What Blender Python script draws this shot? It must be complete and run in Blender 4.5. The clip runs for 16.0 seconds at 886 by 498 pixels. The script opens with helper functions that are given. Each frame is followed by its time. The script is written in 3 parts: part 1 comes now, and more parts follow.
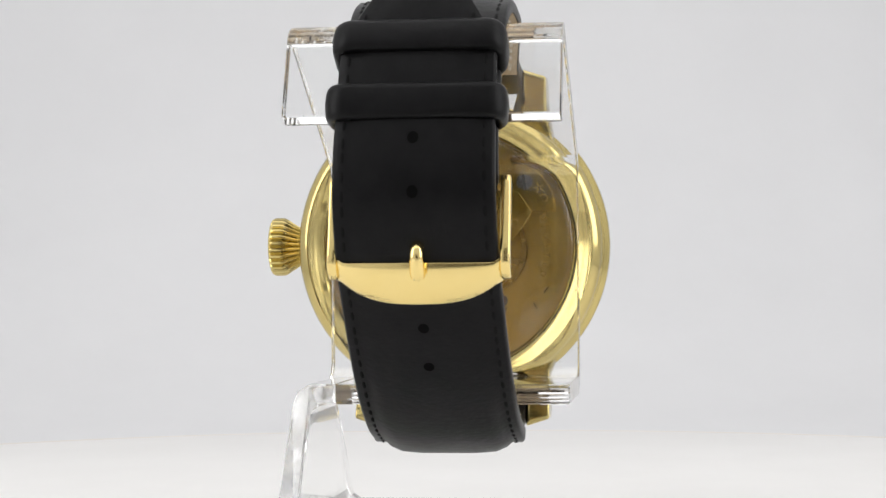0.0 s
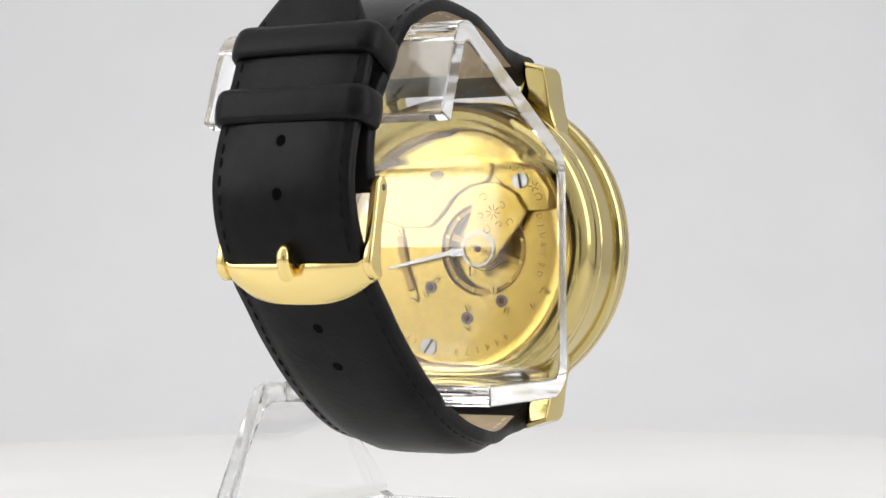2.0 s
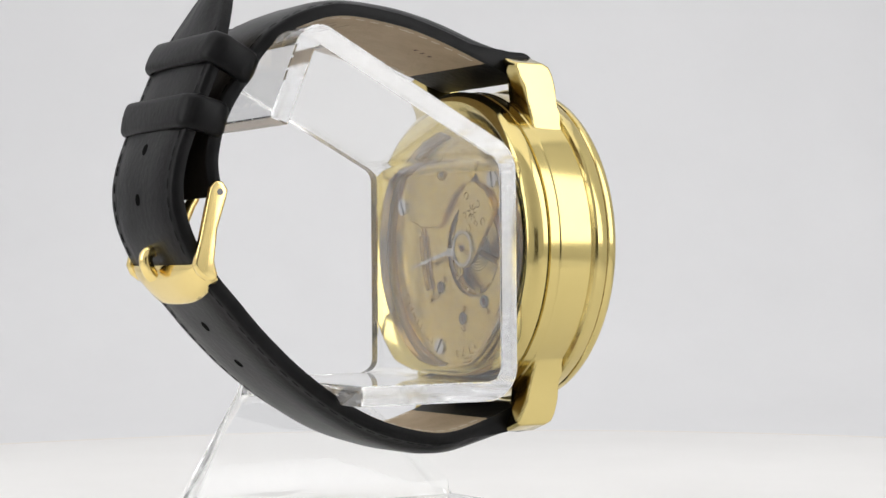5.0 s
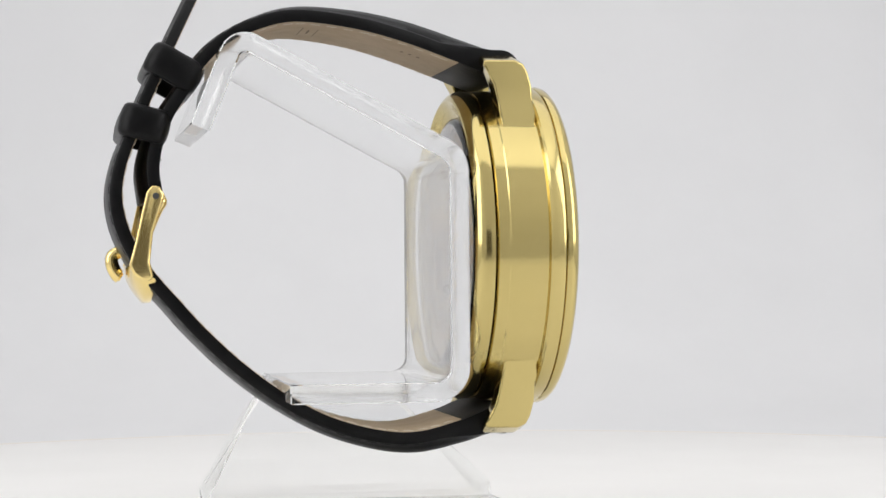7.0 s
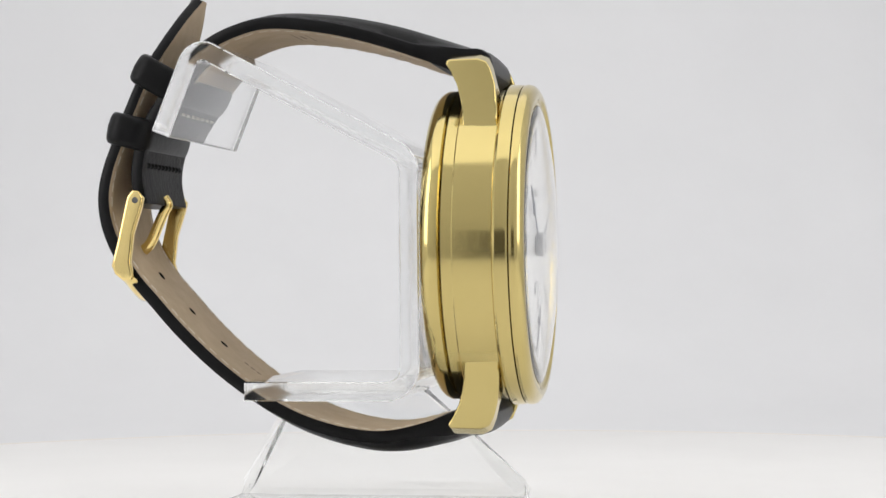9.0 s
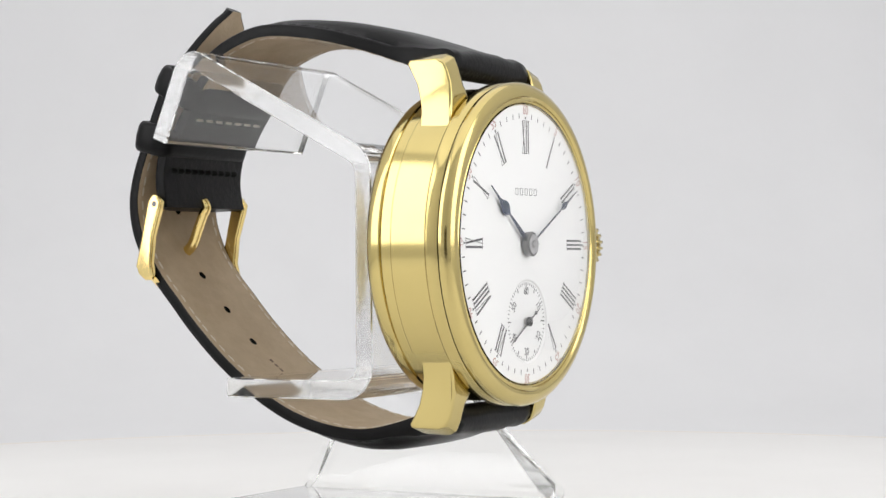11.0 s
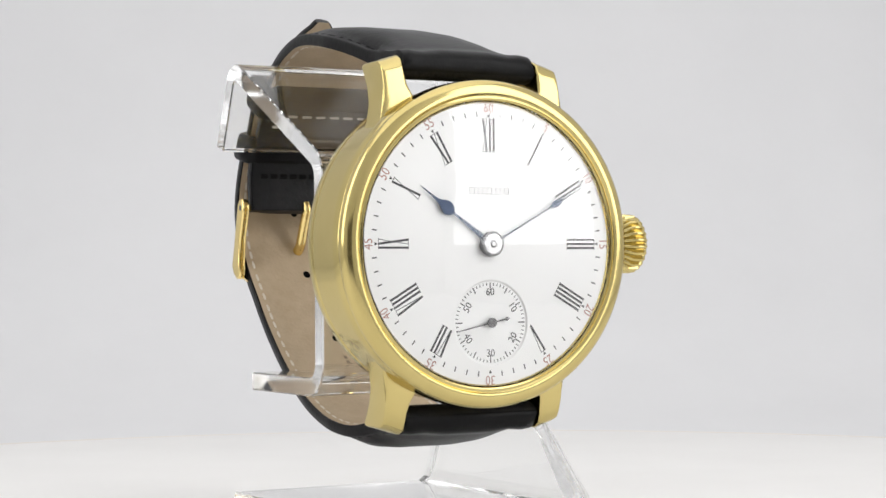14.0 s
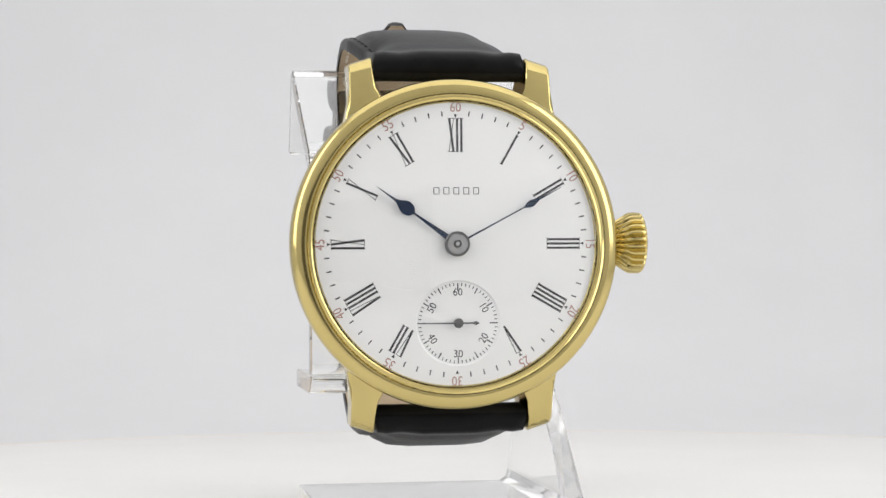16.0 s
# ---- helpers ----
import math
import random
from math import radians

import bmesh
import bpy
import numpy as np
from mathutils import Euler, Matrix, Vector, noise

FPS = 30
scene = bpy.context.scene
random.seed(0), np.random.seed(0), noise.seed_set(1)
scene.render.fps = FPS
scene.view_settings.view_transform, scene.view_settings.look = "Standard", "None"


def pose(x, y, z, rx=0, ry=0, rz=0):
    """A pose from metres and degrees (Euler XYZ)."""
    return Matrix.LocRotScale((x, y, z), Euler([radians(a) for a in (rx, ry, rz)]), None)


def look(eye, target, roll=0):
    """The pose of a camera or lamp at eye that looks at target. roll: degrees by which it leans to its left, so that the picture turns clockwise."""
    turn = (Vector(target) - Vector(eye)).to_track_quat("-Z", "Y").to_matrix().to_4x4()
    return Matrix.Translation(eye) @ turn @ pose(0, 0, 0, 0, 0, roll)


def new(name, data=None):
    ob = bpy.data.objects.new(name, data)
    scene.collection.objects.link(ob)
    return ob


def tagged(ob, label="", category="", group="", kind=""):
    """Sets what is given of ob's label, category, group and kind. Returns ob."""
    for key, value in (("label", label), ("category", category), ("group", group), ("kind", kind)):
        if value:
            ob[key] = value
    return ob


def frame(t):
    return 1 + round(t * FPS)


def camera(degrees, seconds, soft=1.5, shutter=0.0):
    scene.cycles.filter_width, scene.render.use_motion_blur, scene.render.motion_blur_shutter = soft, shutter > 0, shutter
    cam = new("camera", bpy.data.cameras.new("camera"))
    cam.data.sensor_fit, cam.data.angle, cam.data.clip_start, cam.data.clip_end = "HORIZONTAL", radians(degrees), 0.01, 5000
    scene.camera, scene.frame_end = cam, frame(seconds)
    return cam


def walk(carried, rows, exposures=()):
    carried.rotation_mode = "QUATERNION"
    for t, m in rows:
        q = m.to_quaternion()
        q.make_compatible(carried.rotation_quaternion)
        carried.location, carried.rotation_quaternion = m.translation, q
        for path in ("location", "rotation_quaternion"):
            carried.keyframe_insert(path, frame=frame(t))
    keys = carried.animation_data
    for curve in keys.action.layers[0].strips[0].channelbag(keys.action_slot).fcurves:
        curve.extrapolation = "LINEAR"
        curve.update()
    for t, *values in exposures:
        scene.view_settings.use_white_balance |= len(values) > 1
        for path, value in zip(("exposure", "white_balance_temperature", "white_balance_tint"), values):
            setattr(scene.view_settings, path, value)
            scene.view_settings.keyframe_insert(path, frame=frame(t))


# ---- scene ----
cam = camera(24.565, 16.0)
EYE = pose(0.0, -0.3287, 0.04061, 90.663, 0.42, 0)
walk(cam, [(0.0, EYE), (16.0, EYE)])

# ---- light: a white photo tent with a lamp panel in its roof, and added side fills ----
world = bpy.data.worlds.new("world")
scene.world = world
world.use_nodes = True
world.node_tree.nodes["Background"].inputs["Color"].default_value = (0.13, 0.125, 0.12, 1)
world.node_tree.nodes["Background"].inputs["Strength"].default_value = 1.0
scene.view_settings.exposure = 0.0
scene.cycles.max_bounces, scene.cycles.glossy_bounces, scene.cycles.transmission_bounces, scene.cycles.transparent_max_bounces = 24, 16, 20, 16


def area_lamp(name, m, w, h, power, colour):
    data = bpy.data.lights.new(name, "AREA")
    data.shape, data.size, data.size_y, data.energy, data.color = "RECTANGLE", w, h, power, colour
    ob = new(name, data)
    ob.matrix_world = m
    return ob


area_lamp("roof_lamp", look((0, 0.085, 0.552), (0, 0.085, 0)), 0.70, 0.74, 1.14, (1.0, 0.995, 0.99))
# unseen fill panels, added left and right to brighten the dial
for side in (-1, 1):
    area_lamp("side_fill", look((side * 0.356, -0.165, 0.27), (0, -0.165, 0.27)), 0.22, 0.44, 0.81, (1.0, 0.995, 0.99))

# ---- materials ----


def material(name):
    m = bpy.data.materials.new(name)
    m.use_nodes = True
    return m, m.node_tree.nodes, m.node_tree.links, m.node_tree.nodes["Principled BSDF"]


def noise_node(nodes, links, scale, detail=4.0, rough=0.6):
    co = nodes.new("ShaderNodeTexCoord")
    n = nodes.new("ShaderNodeTexNoise")
    n.inputs["Scale"].default_value, n.inputs["Detail"].default_value, n.inputs["Roughness"].default_value = scale, detail, rough
    links.new(co.outputs["Object"], n.inputs["Vector"])
    return n


def ramp(nodes, links, src, a, b, lo=0.3, hi=0.7):
    r = nodes.new("ShaderNodeValToRGB")
    r.color_ramp.elements[0].position, r.color_ramp.elements[1].position = lo, hi
    r.color_ramp.elements[0].color, r.color_ramp.elements[1].color = (*a, 1), (*b, 1)
    links.new(src, r.inputs["Fac"])
    return r


def surface(name, a, b, scale, rough, metal=0.0, bump=0.0, bump_scale=None, rough_var=0.08, depth=0.0003, spec=0.5):
    """A material of two close tones with grain, uneven gloss and fine relief."""
    m, nodes, links, bsdf = material(name)
    n = noise_node(nodes, links, scale)
    links.new(ramp(nodes, links, n.outputs["Fac"], a, b).outputs["Color"], bsdf.inputs["Base Color"])
    big = noise_node(nodes, links, scale * 0.17, 3)
    rr = nodes.new("ShaderNodeMapRange")
    rr.inputs["To Min"].default_value, rr.inputs["To Max"].default_value = max(0.02, rough - rough_var), rough + rough_var
    links.new(big.outputs["Fac"], rr.inputs["Value"])
    links.new(rr.outputs["Result"], bsdf.inputs["Roughness"])
    bsdf.inputs["Metallic"].default_value = metal
    bsdf.inputs["Specular IOR Level"].default_value = spec
    if bump:
        fine = noise_node(nodes, links, bump_scale or scale * 3, 3)
        bp = nodes.new("ShaderNodeBump")
        bp.inputs["Strength"].default_value, bp.inputs["Distance"].default_value = bump, depth
        links.new(fine.outputs["Fac"], bp.inputs["Height"])
        links.new(bp.outputs["Normal"], bsdf.inputs["Normal"])
    return m


def glass(name, ior, tint=(1, 1, 1), rough=0.0):
    m, nodes, links, bsdf = material(name)
    bsdf.inputs["Base Color"].default_value = (*tint, 1)
    bsdf.inputs["Transmission Weight"].default_value = 1.0
    bsdf.inputs["Roughness"].default_value = rough
    bsdf.inputs["IOR"].default_value = ior
    return m


GOLD = surface("polished_gold", (0.575, 0.465, 0.185), (0.615, 0.50, 0.21), 60, 0.13, 1.0, 0.02, 900, 0.04)
GOLD_BRIGHT = surface("buckle_gold", (0.90, 0.70, 0.28), (0.93, 0.74, 0.32), 90, 0.16, 1.0, 0.03, 1500, 0.05)
GILT = surface("gilt_brass", (0.60, 0.43, 0.11), (0.70, 0.52, 0.15), 120, 0.22, 1.0, 0.06, 3000, 0.06)
# dull gilt: painted shade of engraved cuts, and the square's collar
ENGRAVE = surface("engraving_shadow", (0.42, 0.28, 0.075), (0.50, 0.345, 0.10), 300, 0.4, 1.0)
# dull gilt of the balance parts; on the holder ring it paints shade
GILT_DARK = surface("dark_gilt", (0.36, 0.23, 0.06), (0.45, 0.30, 0.09), 200, 0.4, 1.0)
STEEL = surface("polished_steel", (0.52, 0.52, 0.53), (0.62, 0.61, 0.60), 300, 0.22, 1.0)
STEEL_GREY = surface("grey_steel", (0.13, 0.13, 0.13), (0.18, 0.18, 0.18), 300, 0.3, 1.0)
STEEL_DARK = surface("dark_steel", (0.10, 0.10, 0.11), (0.16, 0.155, 0.15), 300, 0.3, 1.0)
BLUED = surface("blued_steel", (0.015, 0.03, 0.07), (0.035, 0.06, 0.12), 400, 0.25, 0.6)
LEATHER = surface("black_leather", (0.003, 0.003, 0.0033), (0.0062, 0.006, 0.0064), 350, 0.36, 0.0, 0.2, 1000, 0.06, 0.0003, 0.13)
LEATHER_MATT = surface("black_leather_inside", (0.006, 0.006, 0.0066), (0.011, 0.0105, 0.011), 350, 0.6, 0.0, 0.5, 900, 0.06, 0.0004, 0.25)
EDGE = surface("black_edge_paint", (0.008, 0.008, 0.009), (0.014, 0.014, 0.015), 500, 0.38, 0.0, 0.2, 1800)
LINING = surface("beige_leather", (0.46, 0.35, 0.225), (0.55, 0.43, 0.29), 260, 0.75, 0.0, 0.4, 1400)
THREAD_BLACK = surface("black_thread", (0.003, 0.003, 0.003), (0.006, 0.006, 0.006), 900, 0.85, spec=0.15)
THREAD_PALE = surface("pale_thread", (0.66, 0.60, 0.50), (0.74, 0.68, 0.58), 900, 0.7)
# near-black that paints the shade inside the strap's holes
HOLE_SHADE = surface("hole_shade", (0.002, 0.002, 0.002), (0.004, 0.004, 0.004), 900, 0.9, spec=0.03)
PRINT_BROWN = surface("embossed_mark", (0.16, 0.11, 0.08), (0.20, 0.14, 0.10), 900, 0.8)
ENAMEL = surface("white_enamel", (0.885, 0.885, 0.875), (0.905, 0.905, 0.895), 40, 0.22, 0.0, 0.0, None, 0.04)
INK = surface("black_ink", (0.012, 0.012, 0.014), (0.03, 0.03, 0.034), 800, 0.5)
INK_RED = surface("red_brown_ink", (0.36, 0.17, 0.14), (0.44, 0.23, 0.19), 900, 0.5)
JEWEL = surface("dark_jewel", (0.10, 0.02, 0.012), (0.16, 0.04, 0.02), 400, 0.1)
CRYSTAL = glass("mineral_glass", 1.45)


ACRYLIC_EDGE = glass("acrylic_sawn_edge", 1.49, (0.985, 0.99, 0.99), 0.18)
ACRYLIC = glass("clear_acrylic", 1.49, (0.985, 0.99, 0.99))
FABRIC = surface("grey_tent_fabric", (0.52, 0.52, 0.52), (0.57, 0.57, 0.57), 20, 0.9, 0.0, 0.2, 400)
PAPER = surface("white_paper", (0.80, 0.80, 0.805), (0.83, 0.83, 0.835), 14, 0.85, 0.0, 0.08, 300)
RIM_CREAM = surface("cream_edging", (0.76, 0.72, 0.67), (0.80, 0.76, 0.71), 60, 0.5)
BACK_PAPER = surface("backdrop_paper", (0.755, 0.755, 0.765), (0.785, 0.785, 0.795), 14, 0.85, 0.0, 0.08, 300)
DISC_WHITE = surface("matt_white_plastic", (0.83, 0.82, 0.805), (0.86, 0.85, 0.835), 25, 0.55, 0.0, 0.05, 500)

MM = 0.001
LIFT = 0.045  # height of the dial's centre over the turntable


# ---- mesh helpers; all lengths in mm ----
def mesh_of(name, bm, mat, smooth=40):
    bmesh.ops.remove_doubles(bm, verts=bm.verts, dist=1e-4)
    bmesh.ops.recalc_face_normals(bm, faces=bm.faces)
    bmesh.ops.scale(bm, vec=(MM, MM, MM), verts=bm.verts)
    me = bpy.data.meshes.new(name)
    bm.to_mesh(me)
    bm.free()
    me.materials.append(mat)
    if smooth:
        me.polygons.foreach_set("use_smooth", [True] * len(me.polygons))
        me.set_sharp_from_angle(angle=radians(smooth))
    return me


def part(name, bm, mat, parent, label="", smooth=40):
    ob = new(name, mesh_of(name, bm, mat, smooth))
    ob.parent = parent
    if label:
        tagged(ob, label)
    return ob


def thing(name, label, category, kind="", group=""):
    return tagged(new(name), label, category, group, kind)


def lathe(profile, n=128, closed=True, centre=(0, 0)):
    """Turn (y, r) points about the watch's axis, which runs along y."""
    bm = bmesh.new()
    rings = []
    for y, r in profile:
        rings.append([bm.verts.new((centre[0] + r * math.sin(2 * math.pi * i / n), y, centre[1] + r * math.cos(2 * math.pi * i / n))) for i in range(n)])
    count = len(rings)
    for k in range(count if closed else count - 1):
        a, b = rings[k], rings[(k + 1) % count]
        for i in range(n):
            j = (i + 1) % n
            bm.faces.new((a[i], a[j], b[j], b[i]))
    return bm


def disc(cx, cz, r, y0, y1, n=32, chamfer=0.0):
    """A flat round with thickness from y0 to y1."""
    bm = lathe([(y0, r), (y1 - chamfer, r), (y1, r - abs(chamfer))] if chamfer else [(y0, r), (y1, r)], n, False, (cx, cz))
    bm.verts.ensure_lookup_table()
    bm.faces.new(bm.verts[:n])
    bm.faces.new(bm.verts[-n:])
    return bm


def ring(cx, cz, r0, r1, y0, y1, n=48):
    return lathe([(y0, r0), (y0, r1), (y1, r1), (y1, r0)], n, True, (cx, cz))


def prism(pts, y0, y1, bm=None):
    """A flat outline in (x, z), given thickness along y."""
    bm = bm or bmesh.new()
    a = [bm.verts.new((x, y0, z)) for x, z in pts]
    b = [bm.verts.new((x, y1, z)) for x, z in pts]
    bm.faces.new(a)
    bm.faces.new(b[::-1])
    for i in range(len(pts)):
        j = (i + 1) % len(pts)
        bm.faces.new((a[i], a[j], b[j], b[i]))
    return bm


def slab(pts, x0, x1, bm=None, taper=0.0):
    """A side outline in (y, z), given thickness along x."""
    bm = bm or bmesh.new()
    a = [bm.verts.new((x0, y, z)) for y, z in pts]
    b = [bm.verts.new((x1, y, z)) for y, z in pts]
    bm.faces.new(a)
    bm.faces.new(b[::-1])
    for i in range(len(pts)):
        j = (i + 1) % len(pts)
        bm.faces.new((a[i], a[j], b[j], b[i]))
    return bm


def soften(bm, width, segments=2, angle=30):
    bmesh.ops.recalc_face_normals(bm, faces=bm.faces)
    edges = [e for e in bm.edges if len(e.link_faces) == 2 and e.calc_face_angle(0) > radians(angle)]
    bmesh.ops.bevel(bm, geom=edges, offset=width, segments=segments, profile=0.6, affect="EDGES", clamp_overlap=True)
    return bm


def spline(pts, n):
    """n + 1 points along a smooth curve through pts (any dimension)."""
    p = [np.array(q, float) for q in pts]
    p = [2 * p[0] - p[1]] + p + [2 * p[-1] - p[-2]]
    out = []
    for k in range(n + 1):
        s = k / n * (len(p) - 3)
        i = min(int(s), len(p) - 4)
        f = s - i
        a, b, c, d = p[i:i + 4]
        out.append(0.5 * (2 * b + (c - a) * f + (2 * a - 5 * b + 4 * c - d) * f * f + (3 * b - a - 3 * c + d) * f ** 3))
    return out


def tube(path, radius, n=10):
    """A round rod along 3D points."""
    bm = bmesh.new()
    rings = []
    for k, q in enumerate(path):
        q = Vector(q)
        d = (Vector(path[min(k + 1, len(path) - 1)]) - Vector(path[max(k - 1, 0)])).normalized()
        side = d.cross(Vector((1, 0, 0)) if abs(d.x) < 0.8 else Vector((0, 0, 1))).normalized()
        up = d.cross(side)
        r = radius[k] if isinstance(radius, (list, tuple)) else radius
        rings.append([bm.verts.new(q + r * (math.cos(2 * math.pi * i / n) * side + math.sin(2 * math.pi * i / n) * up)) for i in range(n)])
    for a, b in zip(rings, rings[1:]):
        for i in range(n):
            bm.faces.new((a[i], a[(i + 1) % n], b[(i + 1) % n], b[i]))
    bm.faces.new(rings[0])
    bm.faces.new(rings[-1][::-1])
    return bm


def lettering(text, size, mat, parent, m, name="numeral", align="CENTER", depth=0.03, label="", stretch=1.0):
    """Letters of the built-in font as a thin raised mesh."""
    cu = bpy.data.curves.new("letters", "FONT")
    cu.body, cu.size, cu.align_x, cu.align_y, cu.extrude, cu.resolution_u = text, size, align, "CENTER", depth / 2, 3
    tmp = new("letters", cu)
    me = bpy.data.meshes.new_from_object(tmp.evaluated_get(bpy.context.evaluated_depsgraph_get()))
    bpy.data.objects.remove(tmp)
    bm = bmesh.new()
    bm.from_mesh(me)
    bpy.data.meshes.remove(me)
    bmesh.ops.scale(bm, vec=(stretch, 1, 1), verts=bm.verts)
    bmesh.ops.transform(bm, matrix=m, verts=bm.verts)
    return part(name, bm, mat, parent, label, 0)


# ---- setting ----
def box(x0, x1, y0, y1, z0, z1, bm=None):
    bm = bm or bmesh.new()
    vs = [bm.verts.new((x, y, z)) for z in (z0, z1) for y in (y0, y1) for x in (x0, x1)]
    for f in ((0, 1, 3, 2), (4, 6, 7, 5), (0, 4, 5, 1), (2, 3, 7, 6), (0, 2, 6, 4), (1, 5, 7, 3)):
        bm.faces.new([vs[i] for i in f])
    return bm


def setting(name, bm, mat, label, smooth=0):
    return tagged(new(name, mesh_of(name, bm, mat, smooth)), label, name.split("_")[0], "", "structure")


# floor and back are one paper sheet with a wide sweep
sweep = [(-520, -12), (300, -12)]
sweep += [(300 + 180 * math.sin(a), 168 - 180 * math.cos(a)) for a in np.linspace(0.08, math.pi / 2, 20)] + [(480, 600)]
setting("backdrop", slab(sweep + [(488, 600), (488, -20), (-520, -20)], -460, 460), BACK_PAPER, "white seamless paper sweep behind the turntable", 30)
setting("wall_west", box(-366, -360, -520, 480, -11, 600), PAPER, "white fabric side of the photo tent")
setting("wall_east", box(360, 366, -520, 480, -11, 600), PAPER, "white fabric side of the photo tent")
setting("ceiling", box(-370, 370, -520, 480, 560, 566), PAPER, "white roof of the photo tent")
front = box(-360, 360, -306, -300, 95, 560)
box(-360, -75, -306, -300, -11, 94.5, front)
box(75, 360, -306, -300, -11, 94.5, front)
setting("wall_south", front, FABRIC, "pale grey front of the photo tent with a slot for the lens")

turntable = thing("turntable", "matt white round display turntable on white paper", "turntable")
plate = [(-11.8, 60), (-11.8, 194), (-0.3, 194), (0, 193.6)]
bm = bmesh.new()
N = 160
rings = [[bm.verts.new((r * math.sin(2 * math.pi * i / N), -r * math.cos(2 * math.pi * i / N), z)) for i in range(N)] for z, r in plate]
for a, b in zip(rings, rings[1:]):
    for i in range(N):
        bm.faces.new((a[i], a[(i + 1) % N], b[(i + 1) % N], b[i]))
bm.faces.new(rings[0])
bm.faces.new(rings[-1])
part("platter", bm, DISC_WHITE, turntable, "", 50)
bm = bmesh.new()
edge = [(-11.9, 194.15), (-11.9, 196.5), (-10.8, 197.8), (-1.6, 198), (-0.5, 197.5), (0.0, 196.6), (0.05, 194.6), (-0.3, 194.15)]
rings = [[bm.verts.new((r * math.sin(2 * math.pi * i / N), -r * math.cos(2 * math.pi * i / N), z)) for i in range(N)] for z, r in edge]
for a, b in zip(rings, rings[1:] + rings[:1]):
    for i in range(N):
        bm.faces.new((a[i], a[(i + 1) % N], b[(i + 1) % N], b[i]))
part("rim", bm, RIM_CREAM, turntable, "cream edge band", 50)

# ---- acrylic stand ----
stand = thing("watch_stand", "clear bent acrylic watch stand on the turntable", "stand")
T = 3.0


def bent(path, t, x_of):
    """A bent sheet: path in (y, z), thickness t, edges x_of(k) = (x0, x1)."""
    bm = bmesh.new()
    rows = []
    for k, q in enumerate(path):
        d = np.array(path[min(k + 1, len(path) - 1)]) - np.array(path[max(k - 1, 0)])
        d = d / np.linalg.norm(d)
        nrm = np.array((-d[1], d[0])) * t / 2
        x0, x1 = x_of(k / (len(path) - 1))
        rows.append([bm.verts.new((x, *(np.array(q) + s * nrm))) for x, s in ((x0, 1), (x1, 1), (x1, -1), (x0, -1))])
    for a, b in zip(rows, rows[1:]):
        for i in range(4):
            bm.faces.new((a[i], a[(i + 1) % 4], b[(i + 1) % 4], b[i]))
    bm.faces.new(rows[0])
    bm.faces.new(rows[-1][::-1])
    return bm


def arc(cy, cz, r, a0, a1, n=8):
    return [(cy + r * math.cos(radians(a)), cz + r * math.sin(radians(a))) for a in np.linspace(a0, a1, n)]


# upright, sloping top and hanging lip, and the shelf, in one bent sheet
holder = [(27.2, -22.4), (6.2, -22.4)] + arc(5.2, -18.6, 3.8, 266, 181, 16) + [(1.4, -15), (1.4, 10)]
holder += arc(5.4, 10.8, 4.0, 176, 119, 10) + [(32.2, 29.6)] + arc(33.5, 27.4, 2.6, 116, 26, 12) + [(40.3, 17.3)]
X0, X1 = -21.2, 18.6


def holder_width(k):
    """The shelf stops short where the leg takes over."""
    return (X0, 13.6 if k < 1.5 / (len(holder) - 1) else X1)


clear_parts = [part("holder", soften(bent(holder, T, holder_width), 0.25, 1, 50), ACRYLIC, stand, "clear bent sheet with polished edges", 0)]
# leg and foot plate: the shelf runs on over its edge into the leg
profile_in = [(13.7, -23.9), (16.2, -24.1), (17.2, -25.3), (17.7, -39.8), (17.4, -41.2), (16.2, -42.0), (-20.0, -42.0), (-20.0, -44.98), (18.0, -44.98), (19.8, -44.2), (20.8, -42.4), (20.8, -41.0), (20.2, -24.3), (19.4, -22.0), (17.6, -20.95), (13.7, -20.9)]


def leg_slice(f0, f1):
    """The leg's bent section between two shares of its depth; it widens towards the foot."""
    bm, cols = bmesh.new(), []
    for f in (f0, f1):
        row = []
        for x, z in profile_in:
            k = min(1, max(0, (-24 - z) / 16))
            near, far = 6.4 - 17.9 * k, 27.2 + 10.5 * k
            row.append(bm.verts.new((x, near + (far - near) * f, z)))
        cols.append(row)
    n = len(profile_in)
    for i in range(n):
        bm.faces.new((cols[0][i], cols[0][(i + 1) % n], cols[1][(i + 1) % n], cols[1][i]))
    bm.faces.new(cols[0])
    bm.faces.new(cols[1][::-1])
    return bm


clear_parts.append(part("leg", soften(leg_slice(0.0, 1.0), 0.25, 1, 50), ACRYLIC, stand, "clear leg bent into a foot plate", 0))
for o, axis in zip(clear_parts, (0, 1)):
    # sawn edges are a little frosted
    o.data.materials.append(ACRYLIC_EDGE)
    for face in o.data.polygons:
        if abs(face.normal[axis]) > 0.8:
            face.material_index = 1
    o.visible_shadow = False

# ---- the watch ----
watch = thing("wristwatch", "gold-cased wristwatch with white dial and black leather strap", "watch")

# case band, turned in one piece, with fine grooves
case = part("case", lathe([(-14.6, 22.4), (-14.05, 24.7), (-14.1, 25.35), (-13.75, 25.5), (-12.2, 25.55), (-11.85, 25.3), (-11.6, 24.75), (-5.8, 24.85), (-5.6, 24.7), (-4.0, 24.7), (-3.85, 24.4), (-3.85, 21.0), (-14.6, 21.0)], 160), GOLD, watch, "polished gold case band", 25)
